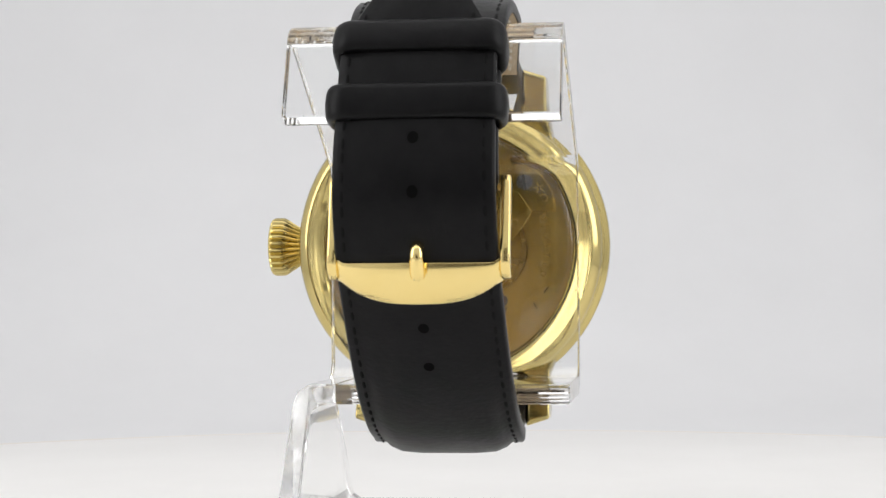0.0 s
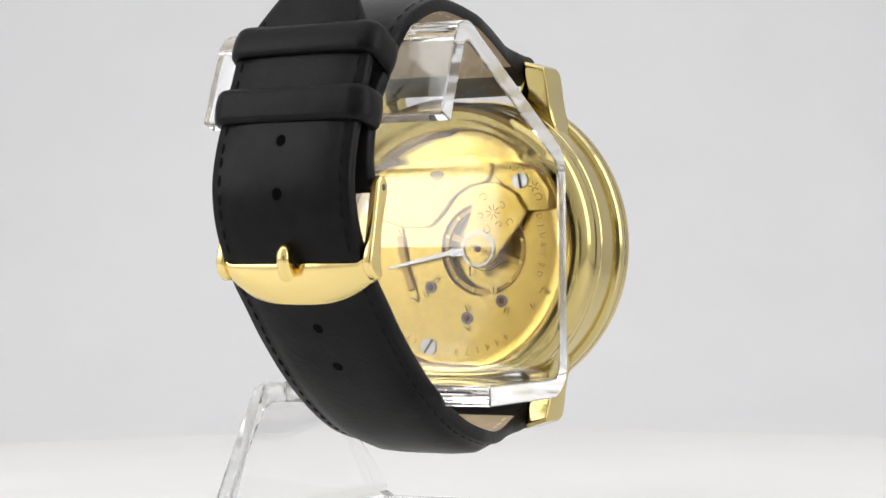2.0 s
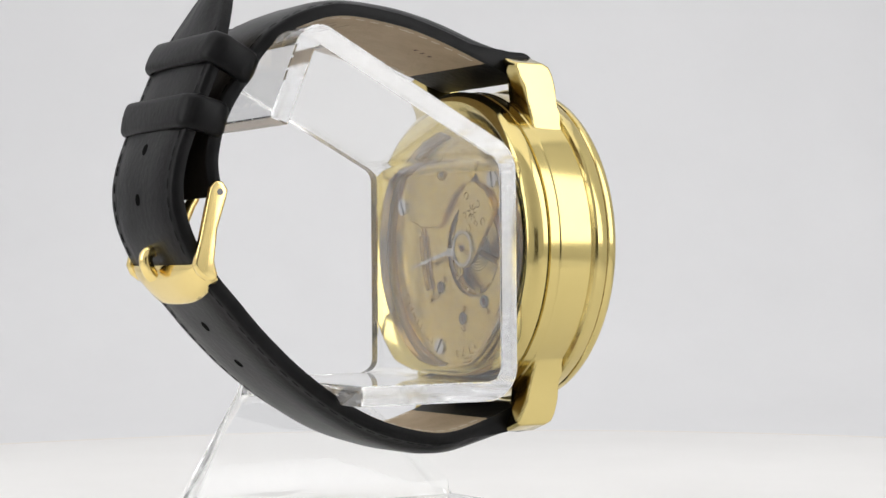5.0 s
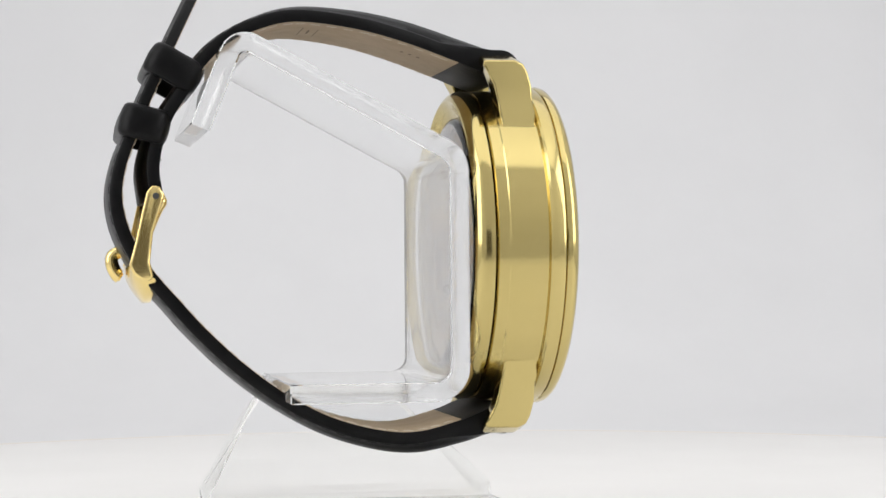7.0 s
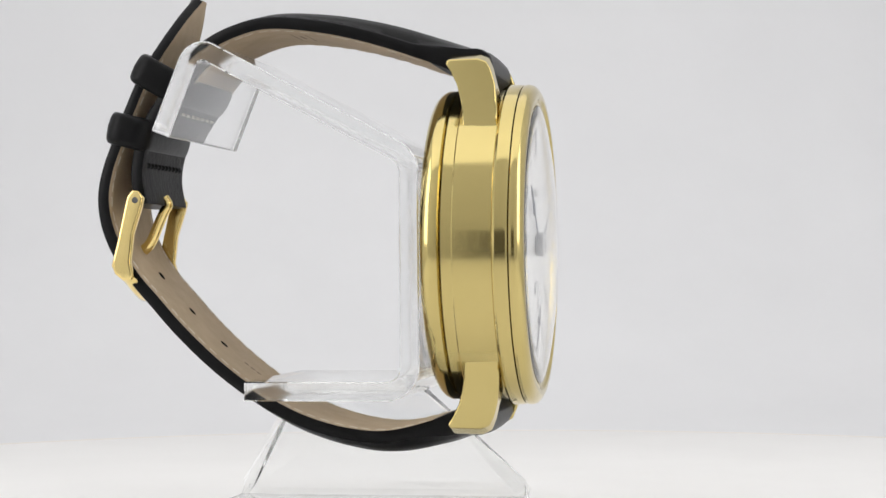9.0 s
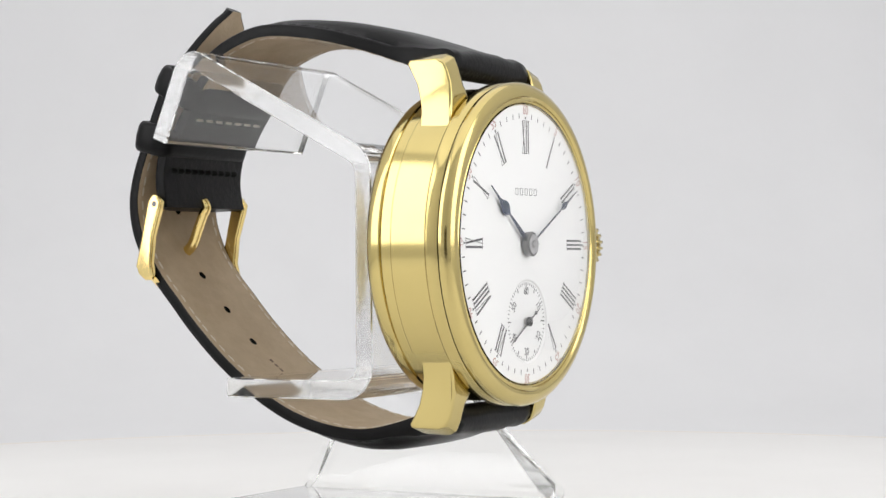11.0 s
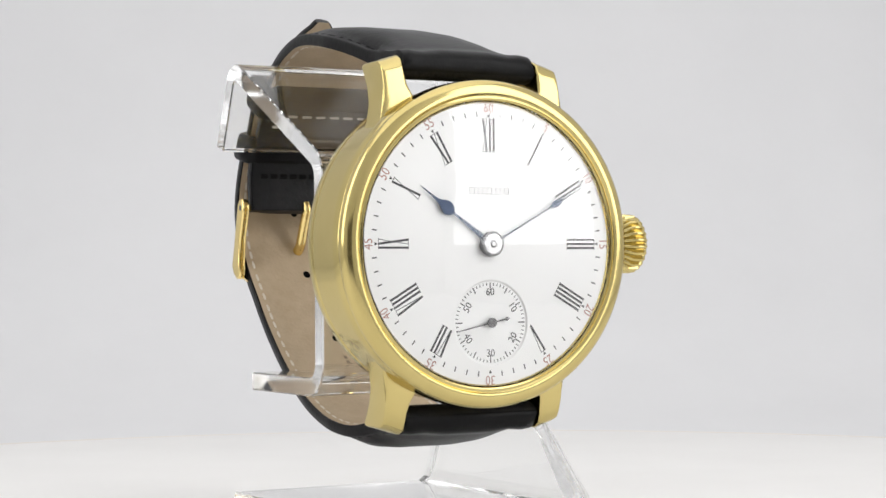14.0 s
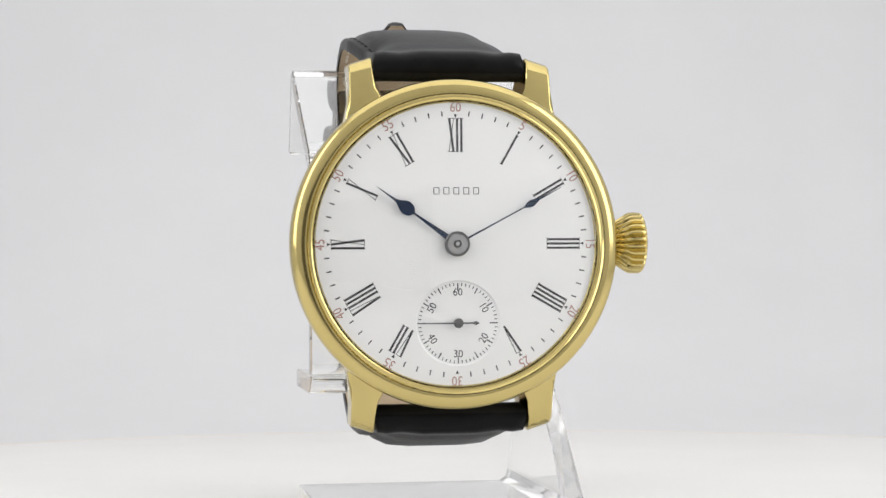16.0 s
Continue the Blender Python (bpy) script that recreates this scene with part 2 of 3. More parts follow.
part("case_back", lathe([(-3.7, 20.9), (-3.7, 24.3), (-3.4, 24.7), (-2.3, 24.75), (-1.5, 24.4), (-0.9, 23.8), (-0.6, 23.2), (-0.75, 22.8), (-1.5, 21.9), (-2.1, 20.9), (-2.2, 20.5), (-3.6, 20.4)], 160), GOLD, watch, "polished gold case back ring", 35)
part("bezel", lathe([(-14.2, 23.0), (-14.17, 25.2), (-14.35, 25.45), (-14.9, 25.55), (-15.55, 25.35), (-16.0, 24.9), (-16.35, 24.2), (-16.45, 23.6), (-16.4, 23.25), (-16.2, 23.1), (-16.05, 22.9), (-16.1, 22.65), (-16.2, 22.5), (-16.1, 22.25), (-15.95, 22.1), (-15.45, 21.75), (-15.35, 21.9), (-14.3, 22.4)], 160), GOLD, watch, "rounded polished gold bezel", 35)
rim = [(-15.7, 22.1), (-16.2, 22.1)]
dome_out = [(-16.25 - 1.85 * (1 - (r / 22.1) ** 2.6), r) for r in (21.5, 20, 17, 13, 8.5, 4, 0.05)]
dome_in = [(y + 0.55, r) for y, r in dome_out[::-1]]
crystal = part("crystal", lathe(rim + dome_out + dome_in, 96), CRYSTAL, watch, "domed clear glass crystal", 35)
back_glass = part("back_crystal", lathe([(-2.2, 20.45), (-1.7, 20.4), (-1.2, 19.9), (-1.0, 19.2), (-0.85, 12), (-0.8, 0.05), (-1.6, 0.05), (-1.7, 12), (-1.9, 19.3)], 96), CRYSTAL, watch, "clear glass display back", 35)
for o in (crystal, back_glass):
    o.visible_shadow = False


def lug(sx, sz):
    """One straight horn that runs out into the case with a hollow fillet on both sides; its tip is cut on a slant."""
    front = [(-11.7, 18.0), (-11.68, 19.2), (-11.65, 20.4), (-11.55, 21.6), (-11.4, 22.8), (-11.2, 24.4), (-10.6, 27.0), (-9.9, 28.6)]
    back = [(-3.5, 28.5), (-4.3, 26.8), (-5.2, 24.6), (-5.8, 22.8), (-6.1, 21.6), (-6.25, 20.4), (-6.3, 19.2), (-6.4, 18.0)]
    side = (front + [(-8.6, 29.3), (-3.9, 29.2)] + back)[::-1]
    bm = bmesh.new()
    rows = []
    for f in (0.0, 0.2, 0.4, 0.6, 0.8, 1.0):
        row, base = [], 19.4 - 4.2 * f
        for y, z in side:
            if z < 24.4:
                z = base + (z - 18.0) * (24.4 - base) / 6.4
            inner = 12.2 - 2.6 * min(1.0, max(0.0, (24.4 - z) / 2.7)) ** 1.8
            outer = 15.9 + 3.0 * max(0.0, (22.5 - z) / 7.5) ** 2
            slant = (0.2 - 1.2 * f) * max(0.0, (z - 25.0) / 4.3)
            row.append(bm.verts.new((sx * (inner + f * (outer - inner)), y, sz * (z + slant))))
        rows.append(row)
    m = len(side)
    for a, b in zip(rows, rows[1:]):
        for i in range(m):
            bm.faces.new((a[i], a[(i + 1) % m], b[(i + 1) % m], b[i]))
    bm.faces.new(rows[0])
    bm.faces.new(rows[-1][::-1])
    part("lug", soften(bm, 0.8, 3, 50), GOLD, watch, "", 40)


for sx in (-1, 1):
    for sz in (-1, 1):
        lug(sx, sz)
for sz in (-1, 1):
    part("spring_bar", tube([(-12.4, -7.4, sz * 27.2), (12.4, -7.4, sz * 27.2)], 0.8), STEEL, watch)

# crown: onion shape with deep flutes, axis along x
bm = bmesh.new()
NF, rings = 26, []
for x, r, deep in [(24.3, 2.5, 0), (25.2, 2.75, 0.1), (26.2, 3.35, 0.25), (27.4, 4.1, 0.33), (28.3, 4.7, 0.4), (28.8, 4.85, 0.42), (30.2, 4.85, 0.42), (30.6, 4.6, 0.3), (30.75, 4.2, 0.05), (30.9, 0.05, 0)]:
    row = []
    for i in range(NF * 6):
        a = 2 * math.pi * i / (NF * 6)
        tooth = (0.0, 0.1, 0.75, 1.0, 0.75, 0.1)[i % 6]
        rr = r - deep * tooth * 1.8
        row.append(bm.verts.new((x, -9.9 + rr * math.sin(a), 0.1 + rr * math.cos(a))))
    rings.append(row)
for a, b in zip(rings, rings[1:]):
    for i in range(NF * 6):
        bm.faces.new((a[i], a[(i + 1) % (NF * 6)], b[(i + 1) % (NF * 6)], b[i]))
bm.faces.new(rings[-1])
part("crown", bm, GOLD, watch, "fluted gold onion crown", 50)

# ---- dial ----
DY = -15.4
SUB = (0.2, -12.2)
DX = 0.0
bm = bmesh.new()


def loop(bm, cx, cz, r, y, n):
    vs = [bm.verts.new((cx + r * math.sin(2 * math.pi * i / n), y, cz + r * math.cos(2 * math.pi * i / n))) for i in range(n)]
    return [bm.edges.new((vs[i], vs[(i + 1) % n])) for i in range(n)]


es = loop(bm, 0, 0, 22.6, DY, 128) + loop(bm, *SUB, 6.62, DY, 72)
bmesh.ops.triangle_fill(bm, use_beauty=True, edges=es)
geo = bmesh.ops.extrude_face_region(bm, geom=bm.faces[:])
bmesh.ops.translate(bm, vec=(0, 0.7, 0), verts=[v for v in geo["geom"] if isinstance(v, bmesh.types.BMVert)])
dial = part("dial", bm, ENAMEL, watch, "white enamel dial with black Roman numerals", 20)
part("seconds_dial", lathe([(DY + 0.02, 6.66), (DY + 0.22, 6.38), (DY + 0.24, 0.05), (DY + 0.5, 0.05), (DY + 0.5, 6.66)], 72, True, SUB), ENAMEL, dial, "sunken small seconds dial", 20)
P_Y = DY - 0.02


def stroke(bm, x0, z0, x1, z1, w, y=P_Y, t=0.03):
    d = Vector((x1 - x0, z1 - z0)).normalized() * w / 2
    px, pz = -d.y, d.x
    prism([(x0 + px, z0 + pz), (x1 + px, z1 + pz), (x1 - px, z1 - pz), (x0 - px, z0 - pz)], y, y + t, bm)


def roman(text, angle, r0=14.25, r1=19.35):
    """A Roman numeral of thick and hairline strokes, its foot to the centre."""
    bm = bmesh.new()
    wide = {"I": 0.66, "V": 1.15, "X": 1.15}
    total = sum(wide[c] for c in text)
    x = -total / 2
    for c in text:
        w = wide[c]
        if c == "I":
            stroke(bm, x + w / 2, r0, x + w / 2, r1, 0.34)
        elif c == "V":
            stroke(bm, x + 0.25, r1, x + w / 2, r0, 0.34)
            stroke(bm, x + w - 0.15, r1, x + w / 2 + 0.08, r0, 0.11)
        else:
            stroke(bm, x + 0.25, r1, x + w - 0.25, r0, 0.34)
            stroke(bm, x + w - 0.2, r1, x + 0.2, r0, 0.10)
        for r in ((r0, r1) if c != "V" else (r1,)):
            stroke(bm, x + 0.05, r, x + w - 0.05, r, 0.10)
        x += w
    bmesh.ops.rotate(bm, cent=(0, 0, 0), matrix=Matrix.Rotation(radians(angle), 3, "Y"), verts=bm.verts)
    bmesh.ops.translate(bm, vec=(DX, 0, 0), verts=bm.verts)
    part("roman_numeral", bm, INK, dial, "", 0)


for k, text in enumerate(("I", "II", "III", "IIII"), 1):
    roman(text, 30 * k)
roman("V", 150, 14.7)
roman("VII", 210, 14.9)
for k, text in enumerate(("VIII", "IX", "X", "XI", "XII"), 8):
    roman(text, 30 * k)

FACE = Matrix.Rotation(radians(90), 4, "X")  # letters that face the front (-y)
for k in range(1, 13):
    m = Matrix.Translation((DX, P_Y, 0)) @ Matrix.Rotation(radians(30 * k), 4, "Y") @ Matrix.Translation((0, 0, 21.0)) @ FACE
    lettering(str(5 * k), 2.1, INK_RED, dial, m, "minute_numeral", stretch=0.85)
for k in range(60):
    bm = bmesh.new()
    if k % 5:
        stroke(bm, 0, 19.75, 0, 20.55, 0.2)
        name = "minute_mark"
    else:
        prism([(-0.26, 20.0), (0.26, 20.0), (0, 19.45)], P_Y, P_Y + 0.03, bm)
        name = "hour_mark"
    bmesh.ops.rotate(bm, cent=(0, 0, 0), matrix=Matrix.Rotation(radians(6 * k), 3, "Y"), verts=bm.verts)
    bmesh.ops.translate(bm, vec=(DX, 0, 0), verts=bm.verts)
    part(name, bm, INK, dial, "", 0)
# five plain bars for the maker's mark
for k in range(5):
    bm = bmesh.new()
    x = -3.05 + 1.55 * k
    for dz in (-0.5, 0.5):
        stroke(bm, x - 0.4, 8.2 + dz, x + 0.4, 8.2 + dz, 0.1)
    for dx in (-0.4, 0.4):
        stroke(bm, x + dx, 7.7, x + dx, 8.7, 0.11)
    part("mark_bar", bm, INK, dial, "", 0)
# small seconds track
S_Y = DY + 0.2
bm = bmesh.new()
for k in range(60):
    a = radians(6 * k)
    r0 = 5.0 if k % 15 == 0 else (5.2 if k % 5 == 0 else 5.75)
    stroke(bm, SUB[0] + r0 * math.sin(a), SUB[1] + r0 * math.cos(a), SUB[0] + 6.2 * math.sin(a), SUB[1] + 6.2 * math.cos(a), 0.13 if k % 5 else 0.18, S_Y)
part("seconds_track", bm, INK, dial, "", 0)
for k in range(1, 7):
    a = 60 * k
    turn = a if k in (1, 5, 6) else a + 180
    m = Matrix.Translation((SUB[0] + 4.75 * math.sin(radians(a)) * 0.98, S_Y, SUB[1] + 4.75 * math.cos(radians(a)))) @ Matrix.Rotation(radians(turn), 4, "Y") @ FACE
    lettering(str(10 * k), 1.65, INK, dial, m, "seconds_numeral", stretch=0.95)


# ---- hour, minute and seconds pointers; each turns about its own origin, pointing to twelve ----
def hand(name, outline, y, t, mat, label, at=(DX, 0)):
    pts = outline + [(-x, z) for x, z in outline[::-1] if abs(x) > 1e-6]
    ob = part(name, soften(prism(pts, -t, 0), 0.02, 1, 40), mat, watch, label, 30)
    ob.location = (at[0] * MM, y * MM, at[1] * MM)
    return ob


hour_hand = hand("hour_hand", [(0.46, 0), (0.42, 2.2), (0.3, 4.5), (0.15, 7.6), (0.17, 8.15), (0.55, 8.35), (0.9, 8.75), (1.06, 9.3), (1.02, 9.9), (0.76, 10.5), (0.4, 11.0), (0.2, 11.7), (0.13, 12.8), (0.03, 15.2)], -15.85, 0.2, BLUED, "blued steel pear-shaped hour hand")
minute_hand = hand("minute_hand", [(0.2, 0), (0.13, 3.0), (0.09, 11.9), (0.2, 12.2), (0.5, 12.8), (0.56, 13.3), (0.34, 14.0), (0.14, 14.6), (0.09, 16.0), (0.03, 18.6)], -16.25, 0.2, BLUED, "slender blued steel minute hand")
seconds_hand = hand("seconds_hand", [(0.0, -3.3), (0.34, -2.7), (0.11, -2.3), (0.11, -0.8), (0.14, 0), (0.1, 3.0), (0.06, 6.45)], DY - 0.25, 0.16, STEEL_DARK, "fine dark steel small seconds hand", SUB)
part("seconds_hub", disc(0, 0, 0.75, -0.3, 0.1, 24, -0.0), STEEL_DARK, seconds_hand, "", 30)
hub = part("centre_hub", lathe([(DY, 1.3), (-15.6, 1.9), (-16.5, 1.95), (-16.62, 1.82), (-16.62, 1.15), (-16.52, 1.05), (-16.56, 0.45), (-16.7, 0.36), (-16.7, 0.02)], 48, False, (DX, 0)), STEEL_GREY, watch, "turned grey steel hand boss", 30)
part("boss_face", ring(DX, 0, 0.62, 1.55, -16.74, -16.6, 48), STEEL, hub, "brushed pale steel face", 30)
part("boss_pin", disc(DX, 0, 0.34, -16.8, -16.6, 24), STEEL, hub, "", 30)

# ---- movement behind the glass back ----
movement = part("movement_plate", disc(0, 0, 20.9, -9.5, -8.6, 96), GILT, watch, "gilt brass movement with steel screws", 25)
# brown shade at the movement's edge is put into this ring's darker gilt
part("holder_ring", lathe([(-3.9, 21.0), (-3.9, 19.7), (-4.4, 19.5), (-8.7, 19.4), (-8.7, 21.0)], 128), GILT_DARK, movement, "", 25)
PY = -4.4  # top plate, seen from behind
bm = bmesh.new()
es = loop(bm, 0, 0, 19.35, PY, 128) + loop(bm, -5.2, -0.7, 7.6, PY, 72)
bmesh.ops.triangle_fill(bm, use_beauty=True, edges=es)
geo = bmesh.ops.extrude_face_region(bm, geom=bm.faces[:])
bmesh.ops.translate(bm, vec=(0, -1.6, 0), verts=[v for v in geo["geom"] if isinstance(v, bmesh.types.BMVert)])
part("top_plate", bm, GILT, movement, "", 25)
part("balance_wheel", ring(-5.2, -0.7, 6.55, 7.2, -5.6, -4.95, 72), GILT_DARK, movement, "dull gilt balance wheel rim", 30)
part("balance_well", disc(-5.2, -0.7, 7.6, -7.0, -6.7, 64), GILT, movement, "", 25)
bm = bmesh.new()
for a in (20, 200):
    c, s = math.cos(radians(a)), math.sin(radians(a))
    stroke(bm, -5.2, -0.7, -5.2 + 6.3 * c, -0.7 + 6.3 * s, 1.0, -5.5, 0.4)
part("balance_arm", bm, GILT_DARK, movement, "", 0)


coil = [(-5.2 + (0.9 + 0.11 * k / 6) * math.cos(k * math.pi / 12), -5.3, -0.7 + (0.9 + 0.11 * k / 6) * math.sin(k * math.pi / 12)) for k in range(145)]
part("hairspring", tube(coil, 0.07, 5), STEEL_GREY, movement, "fine coiled steel hairspring", 60)
for k in range(12):
    a = radians(30 * k + 12)
    part("balance_screw", disc(-5.2 + 6.85 * math.sin(a), -0.7 + 6.85 * math.cos(a), 0.32, -4.95, -4.7, 12), GILT, movement, "", 0)


def plate_piece(name, pts, y0, y1, mat=GILT, label="", bevel=0.12):
    return part(name, soften(prism(pts, y0, y1), bevel, 1, 30), mat, movement, label, 30)


arc_top = [(17.6 * math.sin(radians(a)), 17.6 * math.cos(radians(a))) for a in range(-22, 74, 8)]
plate_piece("barrel_bridge", [(16.0, 5.6), (14.0, 4.5), (9.0, 3.0), (5.2, 2.9), (3.6, 3.4), (1.6, 5.4), (-0.4, 8.0), (-3.2, 9.6), (-6.0, 10.0), (-7.0, 11.4), (-7.1, 13.6)] + [(x, min(z, 15.9)) for x, z in arc_top], PY, PY + 0.8, GILT, "gilt barrel bridge", 0.2)
foot_pts = [(-7.3, 11.2), (-7.5, 13.6), (-8.0, 15.8), (-11.0, 15.1), (-14.4, 12.2), (-16.8, 8.6), (-17.4, 5.4), (-13.4, 5.2), (-10.5, 8.4)]
plate_piece("cock_foot", foot_pts, PY, PY + 0.8, GILT, "", 0.2)
cock = [(-6.0, 10.0), (-8.6, 9.9), (-11.6, 8.2), (-13.6, 5.2), (-11.6, 2.2), (-8.6, -1.4), (-7.7, -2.6), (-6.6, -3.4), (-5.2, -3.7), (-3.8, -3.4), (-2.7, -2.5), (-2.1, -1.0), (-2.3, 0.6), (-3.1, 3.0), (-4.4, 7.4)]
plate_piece("balance_cock", cock, PY + 0.85, PY + 1.7, GILT, "engraved gilt balance cock")
part("regulator_ring", ring(-5.2, -0.6, 2.5, 2.9, PY + 1.7, PY + 2.05, 48), STEEL, movement, "steel regulator ring", 30)
part("jewel_cap", disc(-5.2, -0.6, 2.25, PY + 1.7, PY + 1.95, 40), GILT, movement, "", 30)
part("balance_jewel", disc(-5.2, -0.6, 0.55, PY + 1.95, PY + 2.12, 20), JEWEL, movement, "", 30)
plate_piece("regulator_arm", [(-2.4, -0.5), (-2.5, -1.7), (-0.3, -1.9), (0.0, -1.6), (10.6, -3.7), (11.4, -3.9), (11.3, -3.4), (0.1, -0.8), (-0.2, -0.4)], PY + 1.3, PY + 1.6, STEEL, "steel regulator pointer", 0.05)
sc = [(10.9, 3.2), (9.4, 3.4), (9.0, 0.0), (8.0, -4.6), (6.4, -8.6), (7.8, -9.6), (9.6, -5.2), (10.6, -0.6)]
plate_piece("regulator_scale", sc, PY, PY + 0.25, GILT)
plate_piece("scale_slot", [(10.4, 1.7), (9.2, 1.8), (8.8, -0.8), (8.0, -4.6), (7.0, -7.0), (8.1, -7.5), (9.4, -4.0), (10.1, -0.6)], PY + 0.25, PY + 0.7, GILT_DARK)


def screw(x, z, r, turn, y=PY, mat=STEEL):
    """A polished screw head with its slot cut across."""
    bm = bmesh.new()
    d = Vector((math.cos(radians(turn)), math.sin(radians(turn))))
    w = 0.16 * r
    for sgn in (-1, 1):
        a0 = math.asin(w / r)
        pts = []
        for k in range(13):
            a = a0 + (math.pi - 2 * a0) * k / 12
            lx, lz = r * math.cos(a), sgn * r * math.sin(a)
            pts.append((x + lx * d.x - lz * d.y, z + lx * d.y + lz * d.x))
        prism(pts, y, y + 0.32, bm)
    part("screw", bm, mat, movement, "", 30)
    part("screw_base", disc(x, z, r * 0.99, y - 0.1, y + 0.1, 20), STEEL_DARK, movement, "", 0)


for x, z, r, turn, y in [(-12.3, 10.2, 1.35, 80, PY + 0.8), (4.8, -16.4, 1.35, 125, PY), (14.9, 6.6, 1.3, 70, PY + 0.8), (9.9, 2.4, 0.55, 60, PY + 0.25), (7.2, -8.7, 0.55, 20, PY + 0.25),
                         (3.4, -5.5, 0.5, 140, PY), (5.4, -8.0, 0.5, 60, PY), (-2.2, -10.2, 0.55, 70, PY), (-2.2, -13.4, 0.55, 35, PY), (-7.2, -7.3, 0.6, 85, PY + 0.1), (-9.1, -10.5, 0.55, 110, PY),
                         (-13.8, -9.8, 0.5, 60, PY), (-15.6, -7.3, 0.6, 130, PY), (-4.2, -0.1, 0.38, 20, PY + 1.95), (-6.3, -1.2, 0.38, 70, PY + 1.95), (-3.4, -4.2, 0.8, 90, PY + 0.9)]:
    screw(x, z, r, turn, y, STEEL if r > 1 else GILT)
part("winding_square", disc(2.7, 11.8, 0.75, PY + 0.75, PY + 0.9, 20), STEEL_GREY, movement, "", 0)
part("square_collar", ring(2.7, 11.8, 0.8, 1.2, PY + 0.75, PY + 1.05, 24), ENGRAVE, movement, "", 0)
for x, z in ((4.4, -6.8), (-2.2, -11.8), (-8.4, -9.0)):
    part("jewel_setting", ring(x, z, 0.62, 1.0, PY, PY + 0.2, 24), STEEL_GREY, movement, "", 0)
    part("plate_jewel", disc(x, z, 0.62, PY, PY + 0.12, 16), JEWEL, movement, "", 0)
BACKFACE = Matrix.Rotation(radians(180), 4, "Z") @ FACE  # letters that face +y


def arc_text(text, size, r, a0, step, inward, y=PY + 0.03):
    """Letters along a circle, the shade of their cuts put into darker gilt; angles from twelve, as seen from behind."""
    for k, c in enumerate(text):
        if c == " ":
            continue
        a = a0 + step * k
        m = Matrix.Translation((-r * math.sin(radians(a)), y, r * math.cos(radians(a)))) @ Matrix.Rotation(radians(-a - (180 if inward else 0)), 4, "Y") @ BACKFACE
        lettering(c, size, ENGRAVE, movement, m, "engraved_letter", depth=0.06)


arc_text("ADJUSTED.", 1.35, 15.8, 68, 5.6, False)
arc_text("17 JEWELS", 1.35, 17.2, 205, 4.6, False)
arc_text("444178", 1.6, 17.3, 148, 6.2, False)
# scrolls and petals of the cock: darker strokes painted for the shade in the cuts
bm = bmesh.new()
for k in range(8):
    a = radians(45 * k + 10)
    stroke(bm, -7.8 + 0.35 * math.cos(a), 5.2 + 0.35 * math.sin(a), -7.8 + 1.25 * math.cos(a), 5.2 + 1.25 * math.sin(a), 0.22, PY + 1.69, 0.06)
for cx_, cz_, r_, a0, a1 in ((-6.2, 7.6, 0.8, 0, 300), (-9.4, 6.2, 0.7, 60, 330), (-10.9, 3.6, 0.75, -60, 220), (-6.6, 2.4, 0.8, 100, 390), (-8.9, 3.2, 0.6, 0, 270), (-5.6, 4.6, 0.6, 40, 330), (-12.4, 12.6, 0.8, 0, 290), (-15.4, 7.4, 0.8, 30, 330), (-10.0, 13.2, 0.7, 90, 380)):
    lift = PY + (1.69 if cz_ < 10 and cx_ > -14 else 0.79)
    for k in range(8):
        u, v = radians(a0 + (a1 - a0) * k / 8), radians(a0 + (a1 - a0) * (k + 1) / 8)
        ru, rv = r_ * (1 - 0.07 * k), r_ * (1 - 0.07 * (k + 1))
        stroke(bm, cx_ + ru * math.cos(u), cz_ + ru * math.sin(u), cx_ + rv * math.cos(v), cz_ + rv * math.sin(v), 0.17, lift, 0.05)
for k in range(5):
    a = radians(72 * k)
    stroke(bm, -14.6 + 0.2 * math.cos(a), 9.2 + 0.2 * math.sin(a), -14.6 + 0.9 * math.cos(a), 9.2 + 0.9 * math.sin(a), 0.2, PY + 0.79, 0.05)
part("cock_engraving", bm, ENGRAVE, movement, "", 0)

# ---- strap ----


def run_x(y):
    """The strap drifts a little to one side on its way to the buckle."""
    return -1.8 * min(1.0, max(0.0, y / 14.0))


